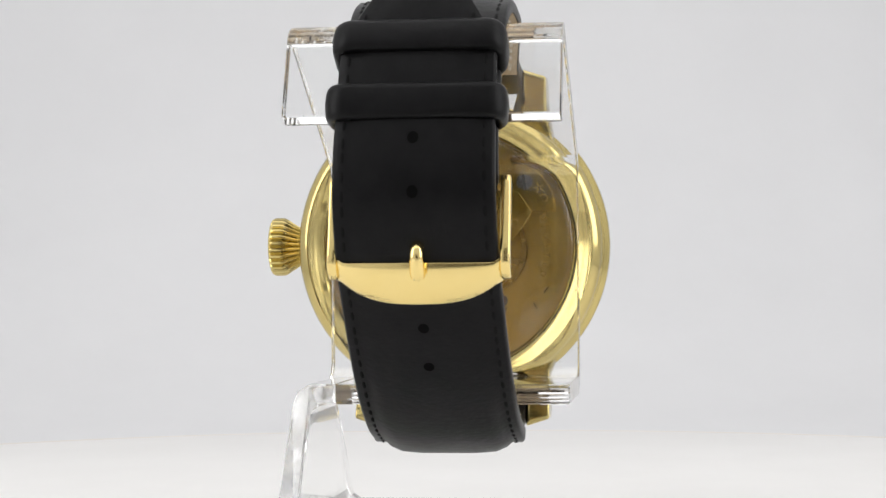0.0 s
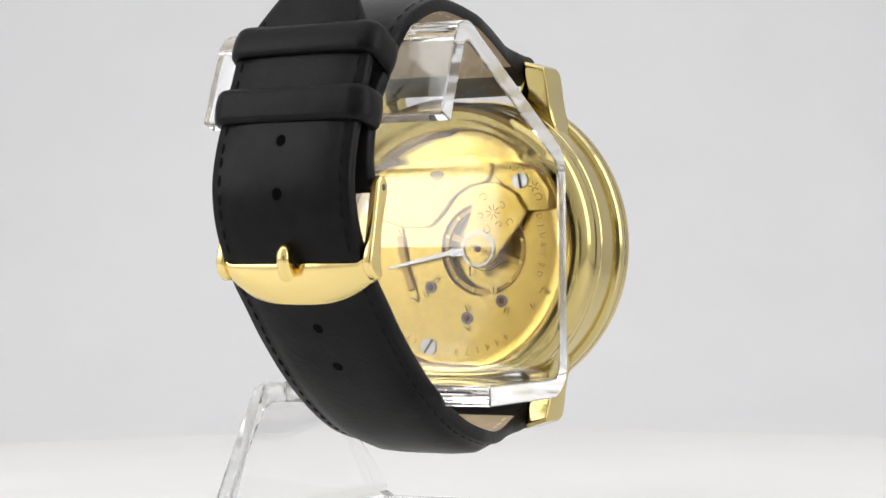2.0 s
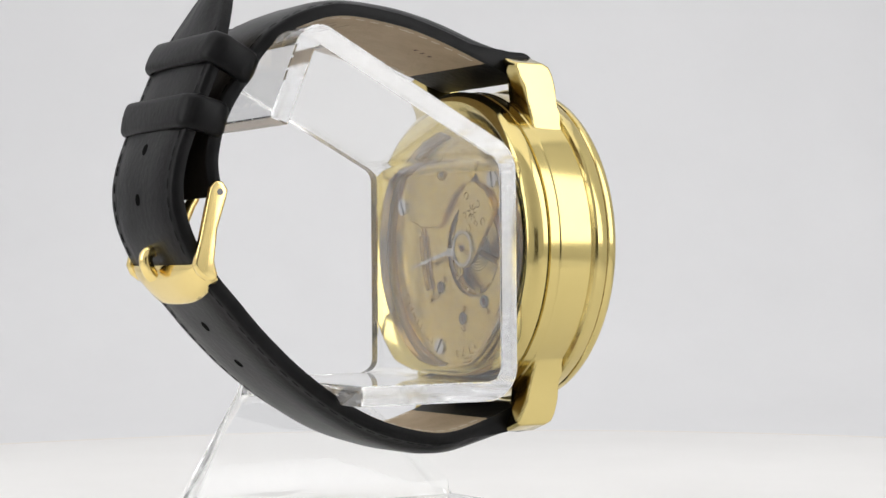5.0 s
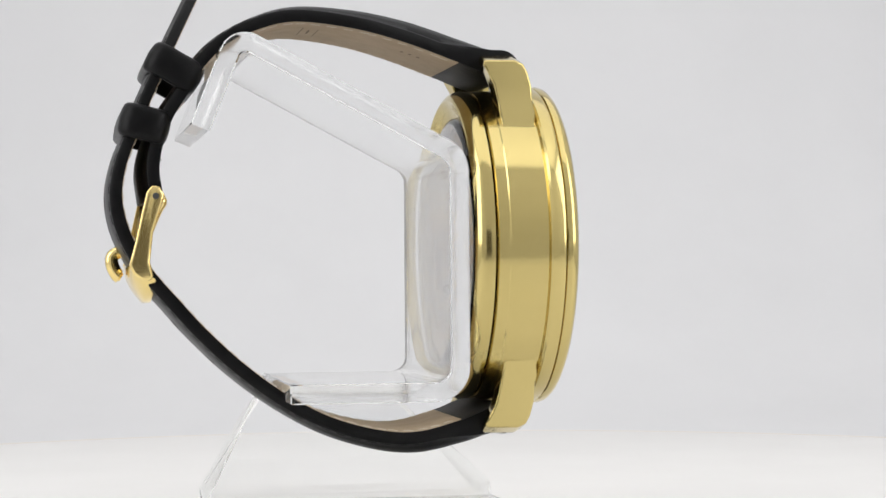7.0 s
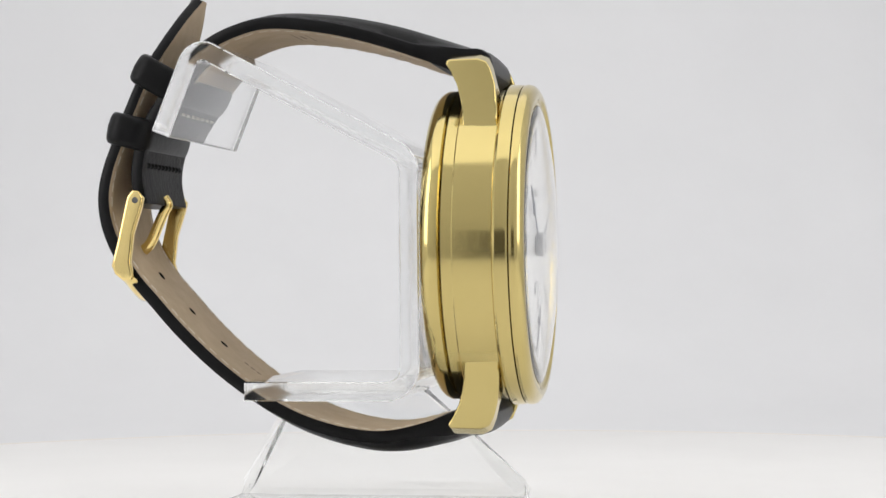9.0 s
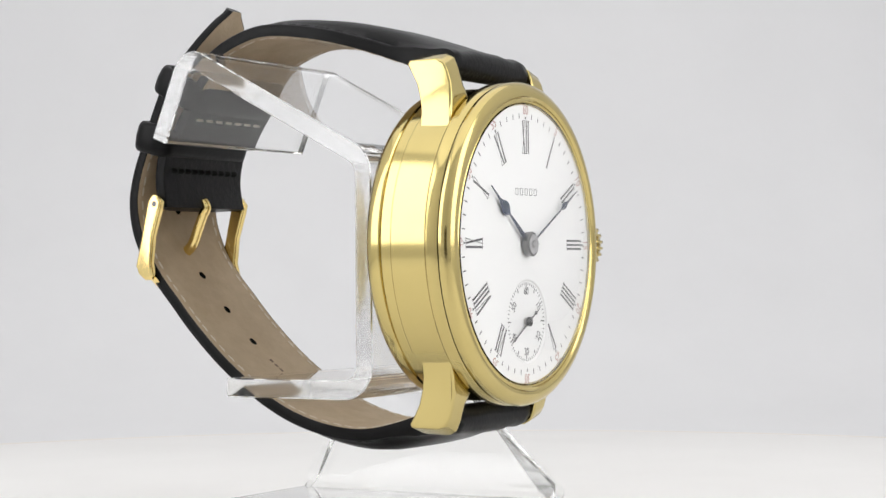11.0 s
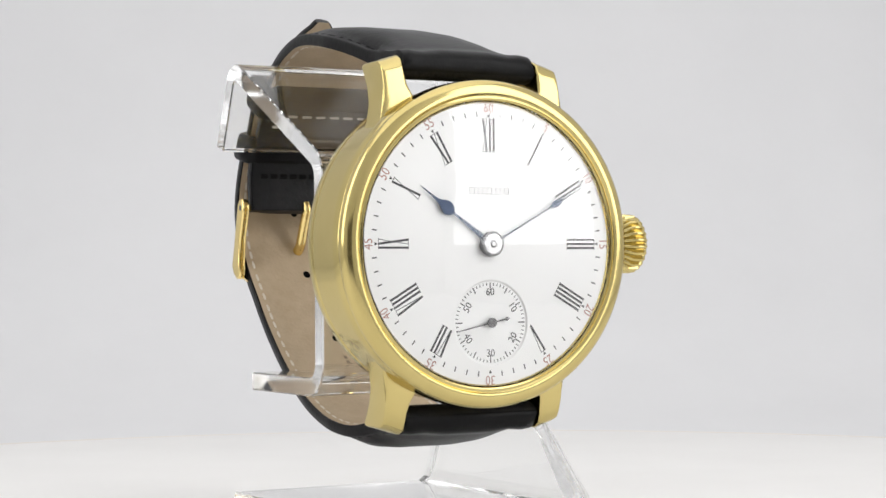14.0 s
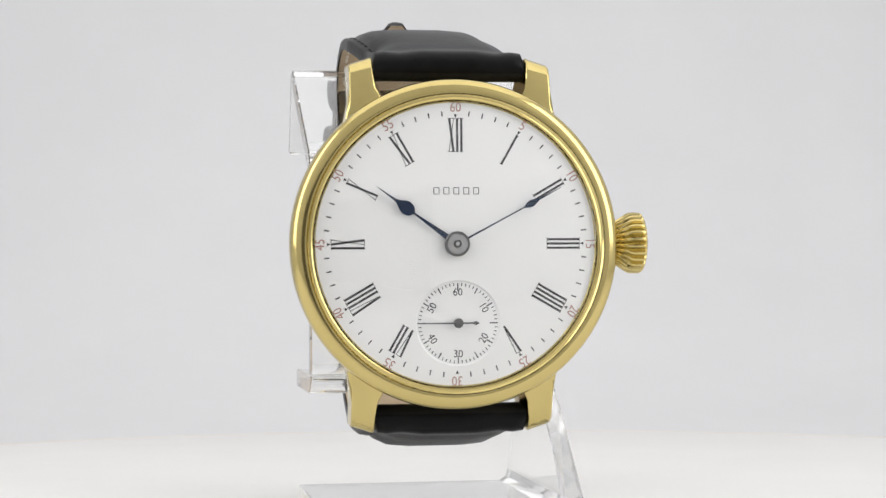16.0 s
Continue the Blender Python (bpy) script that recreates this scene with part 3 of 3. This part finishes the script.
def strap_piece(name, centre, thick, half, n, label, lined, tip=False):
    """A padded leather strap along centre (y, z); thick and half are end values of a curve."""
    pts = spline(centre, n)
    ths = [float(v[0]) for v in spline([(t,) for t in thick], n)]
    bm, lin = bmesh.new(), bmesh.new()
    rows, rows2, frames, fold_a, fold_b, joint = [], [], [], [], [], []
    length = [0.0]
    for k in range(1, n + 1):
        length.append(length[-1] + float(np.linalg.norm(pts[k] - pts[k - 1])))
    for k in range(n + 1):
        d = pts[min(k + 1, n)] - pts[max(k - 1, 0)]
        d = d / np.linalg.norm(d)
        out = np.array((-d[1], d[0]))
        if np.dot(out, pts[k] - np.array((18.0, 0.0))) < 0:
            out = -out
        s = length[k] / length[-1]
        w = half[0] + (half[1] - half[0]) * min(1, s * 1.15)
        if tip:
            left = (length[-1] - length[k])
            if left < 15:
                w *= max(0.12, (left / 15) ** 0.62)
        t = ths[k] * (math.sqrt(1 - ((2.6 - length[k]) / 2.75) ** 2) if length[k] < 2.6 else 1.0)
        pad = max(0.0, t - 2.4)
        ridge = min(2.3, w * 0.3)
        g = min(1.0, max(0.0, (length[k] - 3.0) / 10.0))
        rim_z = t / 2 - (pad + 0.36) * g - 0.3 * (1 - g)
        prof = [(-w, -t / 2 + 0.1), (-w - 0.06, -t / 2 + 0.6), (-w + 0.02, rim_z - 0.26 - 0.5 * (1 - g)), (-w + 0.35, rim_z), (-w + ridge * 0.8, rim_z + 0.2 * (1 - g)), (-w + ridge * 1.15, rim_z * 0.55 + 0.45 * (t / 2)), (-w + ridge * 1.9, t / 2 - pad * 0.12), (-w * 0.35, t / 2 + 0.1)]
        prof = prof + [(-a, b) for a, b in prof[::-1]]
        rows.append([bm.verts.new((run_x(pts[k][0]) + a, *(pts[k] + b * out))) for a, b in prof])
        low = [(-w + 0.25, -t / 2 + 0.3), (-w + 0.25, -t / 2 + 0.04), (-w + 0.6, -t / 2)]
        low = low + [(-a, b) for a, b in low[::-1]]
        row2 = [(run_x(pts[k][0]) + a, *(pts[k] + b * out)) for a, b in low]
        if lined[0] <= length[k] <= length[-1] - lined[1]:
            rows2.append([lin.verts.new(v) for v in row2])
        else:
            turned = [(u[0], u[1], u[2]) for u in row2]
            (fold_a if length[k] < lined[0] else fold_b).append(turned)
        joint.append(row2)
        frames.append((pts[k], d, out, w, t, pad, ridge, length[k]))
    for b_, rr in ((bm, rows), (lin, rows2)):
        m = len(rr[0])
        for a, b in zip(rr, rr[1:]):
            for i in range(m):
                b_.faces.new((a[i], a[(i + 1) % m], b[(i + 1) % m], b[i]))
        b_.faces.new(rr[0])
        b_.faces.new(rr[-1][::-1])
    top = part(name, bm, LEATHER, watch, label, 50)
    part("strap_lining", lin, LINING, top, "beige leather lining", 50)
    if fold_a:
        fold_a.append(joint[len(fold_a)])
    if fold_b:
        fold_b.insert(0, joint[-len(fold_b) - 1])
    for fold in (fold_a, fold_b):
        if len(fold) > 1:
            fb = bmesh.new()
            rr = [[fb.verts.new(v) for v in f] for f in fold]
            m = len(rr[0])
            for a, b in zip(rr, rr[1:]):
                for i in range(m):
                    fb.faces.new((a[i], a[(i + 1) % m], b[(i + 1) % m], b[i]))
            fb.faces.new(rr[0])
            fb.faces.new(rr[-1][::-1])
            part("turned_end", fb, LEATHER_MATT, top, "black leather turned under", 50)
    # stitches, outside black, inside pale
    for face, mat, nm in ((1, THREAD_BLACK, "stitching"), (-1, THREAD_PALE, "lining_stitching")):
        st = bmesh.new()
        pos = 7.0 if face > 0 else 10.5
        while pos < length[-1] - (9 if face > 0 else max(12, lined[1] + 2)):
            k = int(np.searchsorted(length, pos))
            q, d, out, w, t, pad, ridge, _ = frames[min(k, n)]
            for sx in (-1, 1):
                xx = run_x(q[0]) + sx * (w - 1.35)
                h = (t / 2 - pad - 0.33) if face > 0 else (-t / 2 - 0.02)
                a, b = q - 0.75 * d + h * out, q + 0.75 * d + h * out
                tb = [(xx, *a), (xx, *((a + b) / 2 + face * 0.05 * out)), (xx, *b)]
                vs = []
                for (x_, y_, z_), ww in zip(tb, (0.16, 0.27, 0.16)):
                    vs.append([st.verts.new((x_ - ww, y_, z_)), st.verts.new((x_, y_ + face * 0.10 * out[0], z_ + face * 0.10 * out[1])), st.verts.new((x_ + ww, y_, z_))])
                for u, v in zip(vs, vs[1:]):
                    for i in (0, 1):
                        st.faces.new((u[i], u[i + 1], v[i + 1], v[i]))
            pos += 2.4
        part(nm, st, mat, top, "", 60)
    return top, frames


upper_line = [(-10.0, 27.6), (-5.8, 28.7), (-1.4, 30.3), (7.4, 33.1), (16.2, 34.9), (24.9, 35.5), (31.0, 34.0), (36.3, 31.2), (39.6, 28.0), (42.0, 24.2), (44.7, 20.1), (46.6, 15.7), (47.4, 11.4), (46.8, 6.7)]
lower_line = [(-10.0, -27.2), (-5.8, -27.7), (-1.4, -29.2), (5.6, -30.7), (11.8, -30.3), (19.6, -28.1), (26.6, -24.5), (33.6, -19.4), (39.7, -13.7), (44.0, -8.9), (47.3, -5.1), (50.1, -0.9), (51.9, 3.5), (52.5, 7.9), (51.8, 12.2), (50.2, 16.7), (47.9, 22.4), (45.2, 28.5), (42.4, 34.4), (39.4, 40.6)]
upper_strap, upper_frames = strap_piece("buckle_strap", upper_line, (5.0, 4.6, 4.2, 3.4, 2.6, 2.3, 2.3, 2.5, 3.1, 3.4), (12.0, 11.0), 90, "short padded black leather strap piece", (8.5, 19.0))
lower_strap, lower_frames = strap_piece("long_strap", lower_line, (5.0, 4.2, 3.2, 2.7, 2.5, 2.4, 2.2, 2.1, 2.0), (12.0, 10.9), 130, "long black leather strap piece with punched holes", (8.5, 0.0), True)


def strap_hole(z, part_of, frames_, below):
    """A punched hole, its inner shade painted as a dark plug, where the outer strap run passes the height z."""
    best = min((f for f in frames_ if f[0][0] > 30), key=lambda f: abs(f[0][1] - z))
    q, d, out, w, t = best[0], best[1], best[2], best[3], best[4]
    bm = bmesh.new()
    n = 14
    rings = []
    for h, r in ((-t / 2 - 0.03, 0.68), (t / 2 + 0.14, 0.78)):
        rings.append([bm.verts.new((run_x(q[0]) + r * math.cos(2 * math.pi * i / n), *(q + 1.15 * r * math.sin(2 * math.pi * i / n) * d + h * out))) for i in range(n)])
    for i in range(n):
        bm.faces.new((rings[0][i], rings[0][(i + 1) % n], rings[1][(i + 1) % n], rings[1][i]))
    bm.faces.new(rings[0])
    bm.faces.new(rings[1][::-1])
    part("strap_hole", bm, HOLE_SHADE, part_of, "", 0)


for z in (-17.2, -11.6, -5.2, 6.5, 13.6):
    strap_hole(z, lower_strap, lower_frames, True)
# cross seams that close the buckle end, inside
for z, mat, n_, w in ((22.4, THREAD_PALE, 7, 0.24), (13.4, THREAD_BLACK, 10, 0.42)):
    f = min((f for f in upper_frames if f[0][0] > 36), key=lambda f: abs(f[0][1] - z))
    q, d, out, t = f[0], f[1], f[2], f[4]
    bm = bmesh.new()
    for k in range(n_):
        xc = run_x(q[0]) + (k - (n_ - 1) / 2) * 19.0 / n_
        hl = 19.0 / n_ * 0.34
        base = q - (t / 2 + 0.02) * out
        rows = [[bm.verts.new((xc + sx, *(base + sd * d - hh * out))) for sd, hh in ((-w, 0.0), (0.0, 0.26), (w, 0.0))] for sx in (-hl, 0.0, hl)]
        for a, b in zip(rows, rows[1:]):
            for i in (0, 1):
                bm.faces.new((a[i], a[i + 1], b[i + 1], b[i]))
    part("cross_seam", bm, mat, upper_strap, "", 60)
# worn stamps on the short piece's lining: plain bars
for y, x0, x1, wd in ((3.6, -3.2, -2.2, 0.5), (4.9, -3.2, -1.9, 0.4), (6.2, -3.0, -2.0, 0.5), (21.0, -4.6, 4.2, 0.14), (22.2, -2.6, 1.8, 0.3), (23.4, -4.6, 4.2, 0.14)):
    f = min((f for f in upper_frames if f[0][1] > 28), key=lambda f: abs(f[0][0] - y))
    q, d, out, t = f[0], f[1], f[2], f[4]
    bm = bmesh.new()
    bm.faces.new([bm.verts.new((run_x(q[0]) + x, *(q + sd * d - (t / 2 + 0.02) * out))) for x, sd in ((x0, -wd / 2), (x1, -wd / 2), (x1, wd / 2), (x0, wd / 2))])
    part("stamped_bar", bm, PRINT_BROWN, upper_strap, "", 0)
# maker's line stamped on the lining: plain bars
for k, z in enumerate((-19.8, -20.9, -22.0, -23.1)):
    f = min((f for f in lower_frames if f[0][0] > 10), key=lambda f: abs(f[0][1] - z))
    q, d, out, t = f[0], f[1], f[2], f[4]
    bm = bmesh.new()
    vs = [bm.verts.new((run_x(q[0]) + x, *(q + s * d - (t / 2 + 0.02) * out))) for x, s in ((-0.3, -0.42), (0.35, -0.42), (0.35, 0.42), (-0.3, 0.42))]
    bm.faces.new(vs)
    part("stamped_bar", bm, PRINT_BROWN, lower_strap, "", 0)


# ---- keepers ----
def keeper(cy, cz, tilt, depth, band, width):
    """A leather loop round both strap layers; tilt: degrees by which its band leans back."""
    bm = bmesh.new()
    t = 1.5
    hw, hd, rad = width / 2, depth / 2, 2.7
    path = []
    for sx, sy, a0 in ((1, 1, 0), (-1, 1, 90), (-1, -1, 180), (1, -1, 270)):
        for k in range(7):
            a = radians(a0 + 15 * k)
            path.append((sx * (hw - rad), sy * (hd - rad), math.cos(a), math.sin(a)))
    rows = []
    for px, py, cx_, sy_ in path:
        row = []
        for off, h in ((rad - t, -band / 2 + 0.3), (rad - t + 0.3, -band / 2), (rad - 0.75, -band / 2), (rad - 0.4, -band / 2 + 0.12), (rad - 0.08, -band / 2 + 0.5), (rad + 0.08, -band / 2 + 1.1), (rad + 0.2, 0), (rad + 0.08, band / 2 - 1.1), (rad - 0.08, band / 2 - 0.5), (rad - 0.4, band / 2 - 0.12), (rad - 0.75, band / 2), (rad - t + 0.3, band / 2), (rad - t, band / 2 - 0.3)):
            row.append(bm.verts.new((px + off * cx_, py + off * sy_, h)))
        rows.append(row)
    m = len(rows[0])
    for a, b in zip(rows, rows[1:] + rows[:1]):
        for i in range(m):
            bm.faces.new((a[i], a[(i + 1) % m], b[(i + 1) % m], b[i]))
    bmesh.ops.transform(bm, matrix=Matrix.Translation((run_x(cy), cy, cz)) @ Matrix.Rotation(radians(tilt), 4, "X"), verts=bm.verts)
    part("keeper", bm, LEATHER, watch, "black leather strap keeper loop", 50)


keeper(43.5, 26.9, 29, 8.6, 5.0, 24.2)
keeper(48.0, 18.4, 14, 7.4, 5.2, 25.0)

# ---- buckle ----
BX = -2.0
bm = bmesh.new()
rows = []
for k in range(33):
    u = -1 + 2 * k / 32
    x = BX + 11.9 * u
    bow = 1 - abs(u) ** 2.8
    up = max(0.0, (abs(u) - 0.84) / 0.16)
    zt, zb = -3.0 + 1.5 * up * up, -5.1 - 3.7 * bow
    yt, yb = 49.9 + 0.9 * bow, 47.6 + 0.5 * bow
    sec = []
    for s in np.linspace(0, 1, 6):
        bulge = 0.7 * math.sin(math.pi * s)
        sec.append((yt + (yb - yt) * s + bulge, zt + (zb - zt) * s))
    inner = [(y - 1.2, z) for y, z in sec[::-1]]
    rows.append([bm.verts.new((x, y, z)) for y, z in sec + inner])
m = len(rows[0])
for a, b in zip(rows, rows[1:]):
    for i in range(m):
        bm.faces.new((a[i], a[(i + 1) % m], b[(i + 1) % m], b[i]))
bm.faces.new(rows[0])
bm.faces.new(rows[-1][::-1])
buckle = part("buckle", soften(bm, 0.25, 2, 50), GOLD_BRIGHT, watch, "polished gold pin buckle", 50)
arm_side = [(46.0, 8.9), (45.2, 7.7), (45.5, 6.3), (46.9, 2.0), (47.4, -2.5), (46.9, -4.6), (47.3, -5.3), (48.6, -5.3), (49.9, -4.3), (50.5, -2.9), (49.6, 0.5), (48.6, 5.0), (47.9, 8.0), (47.0, 9.1)]
for sx in (-1, 1):
    x = BX + sx * 11.95
    part("arm", soften(slab(arm_side, x - 0.7, x + 0.7), 0.45, 3, 50), GOLD_BRIGHT, buckle, "", 50)
    part("pin_end", tube([(x - 0.72, 46.5, 7.4), (x + 0.72, 46.5, 7.4)], 0.5, 14), STEEL_GREY, buckle)
part("pin", tube([(BX - 12, 46.5, 7.4), (BX + 12, 46.5, 7.4)], 0.55, 12), GOLD_BRIGHT, buckle)
tongue_path = spline([(45.5, 8.2), (44.9, 7.0), (45.6, 5.8), (46.6, 3.6), (48.0, 0.6), (49.8, -0.7), (51.6, -0.9), (52.6, -1.6), (52.6, -2.9), (51.9, -4.3), (51.2, -4.8)], 44)
part("tongue", tube([(BX - 0.2, *q) for q in tongue_path], [0.8 + 0.3 * k / 44 - (0.4 if k > 42 else 0) for k in range(45)], 12), GOLD_BRIGHT, buckle, "", 60)


# ---- movement of things ----
def motions():
    """The turntable carries stand and watch round; the pointers go on."""
    turns = []
    for k in range(33):
        t = 0.5 * k
        a = 90.892 - 10.2486 * (t - 8)
        c, n = math.cos(radians(a)), math.sin(radians(a))
        # the watch sits a little off the turntable's axis
        turns.append((t, a, 0.3 - 0.54 * c - 0.55 * n, -0.54 * n + 0.55 * c))
    walk(turntable, [(t, pose(0.3 * MM, 0, 0, 0, 0, a)) for t, a, x, y in turns])
    walk(stand, [(t, pose(x * MM, y * MM, LIFT, 0, 0, a)) for t, a, x, y in turns])
    walk(watch, [(t, pose(x * MM, y * MM, LIFT, 0, 0, a)) for t, a, x, y in turns])
    walk(seconds_hand, [(t, pose(SUB[0] * MM, (DY - 0.25) * MM, SUB[1] * MM, 0, 270 + 6 * (t - 16), 0)) for t in range(0, 17)])
    walk(minute_hand, [(t, pose(DX * MM, -16.25 * MM, 0, 0, 62.0 + 0.1 * (t - 16), 0)) for t in (0, 8, 16)])
    walk(hour_hand, [(t, pose(DX * MM, -15.85 * MM, 0, 0, -54.4 + t / 120 - 0.133, 0)) for t in (0, 8, 16)])


motions()
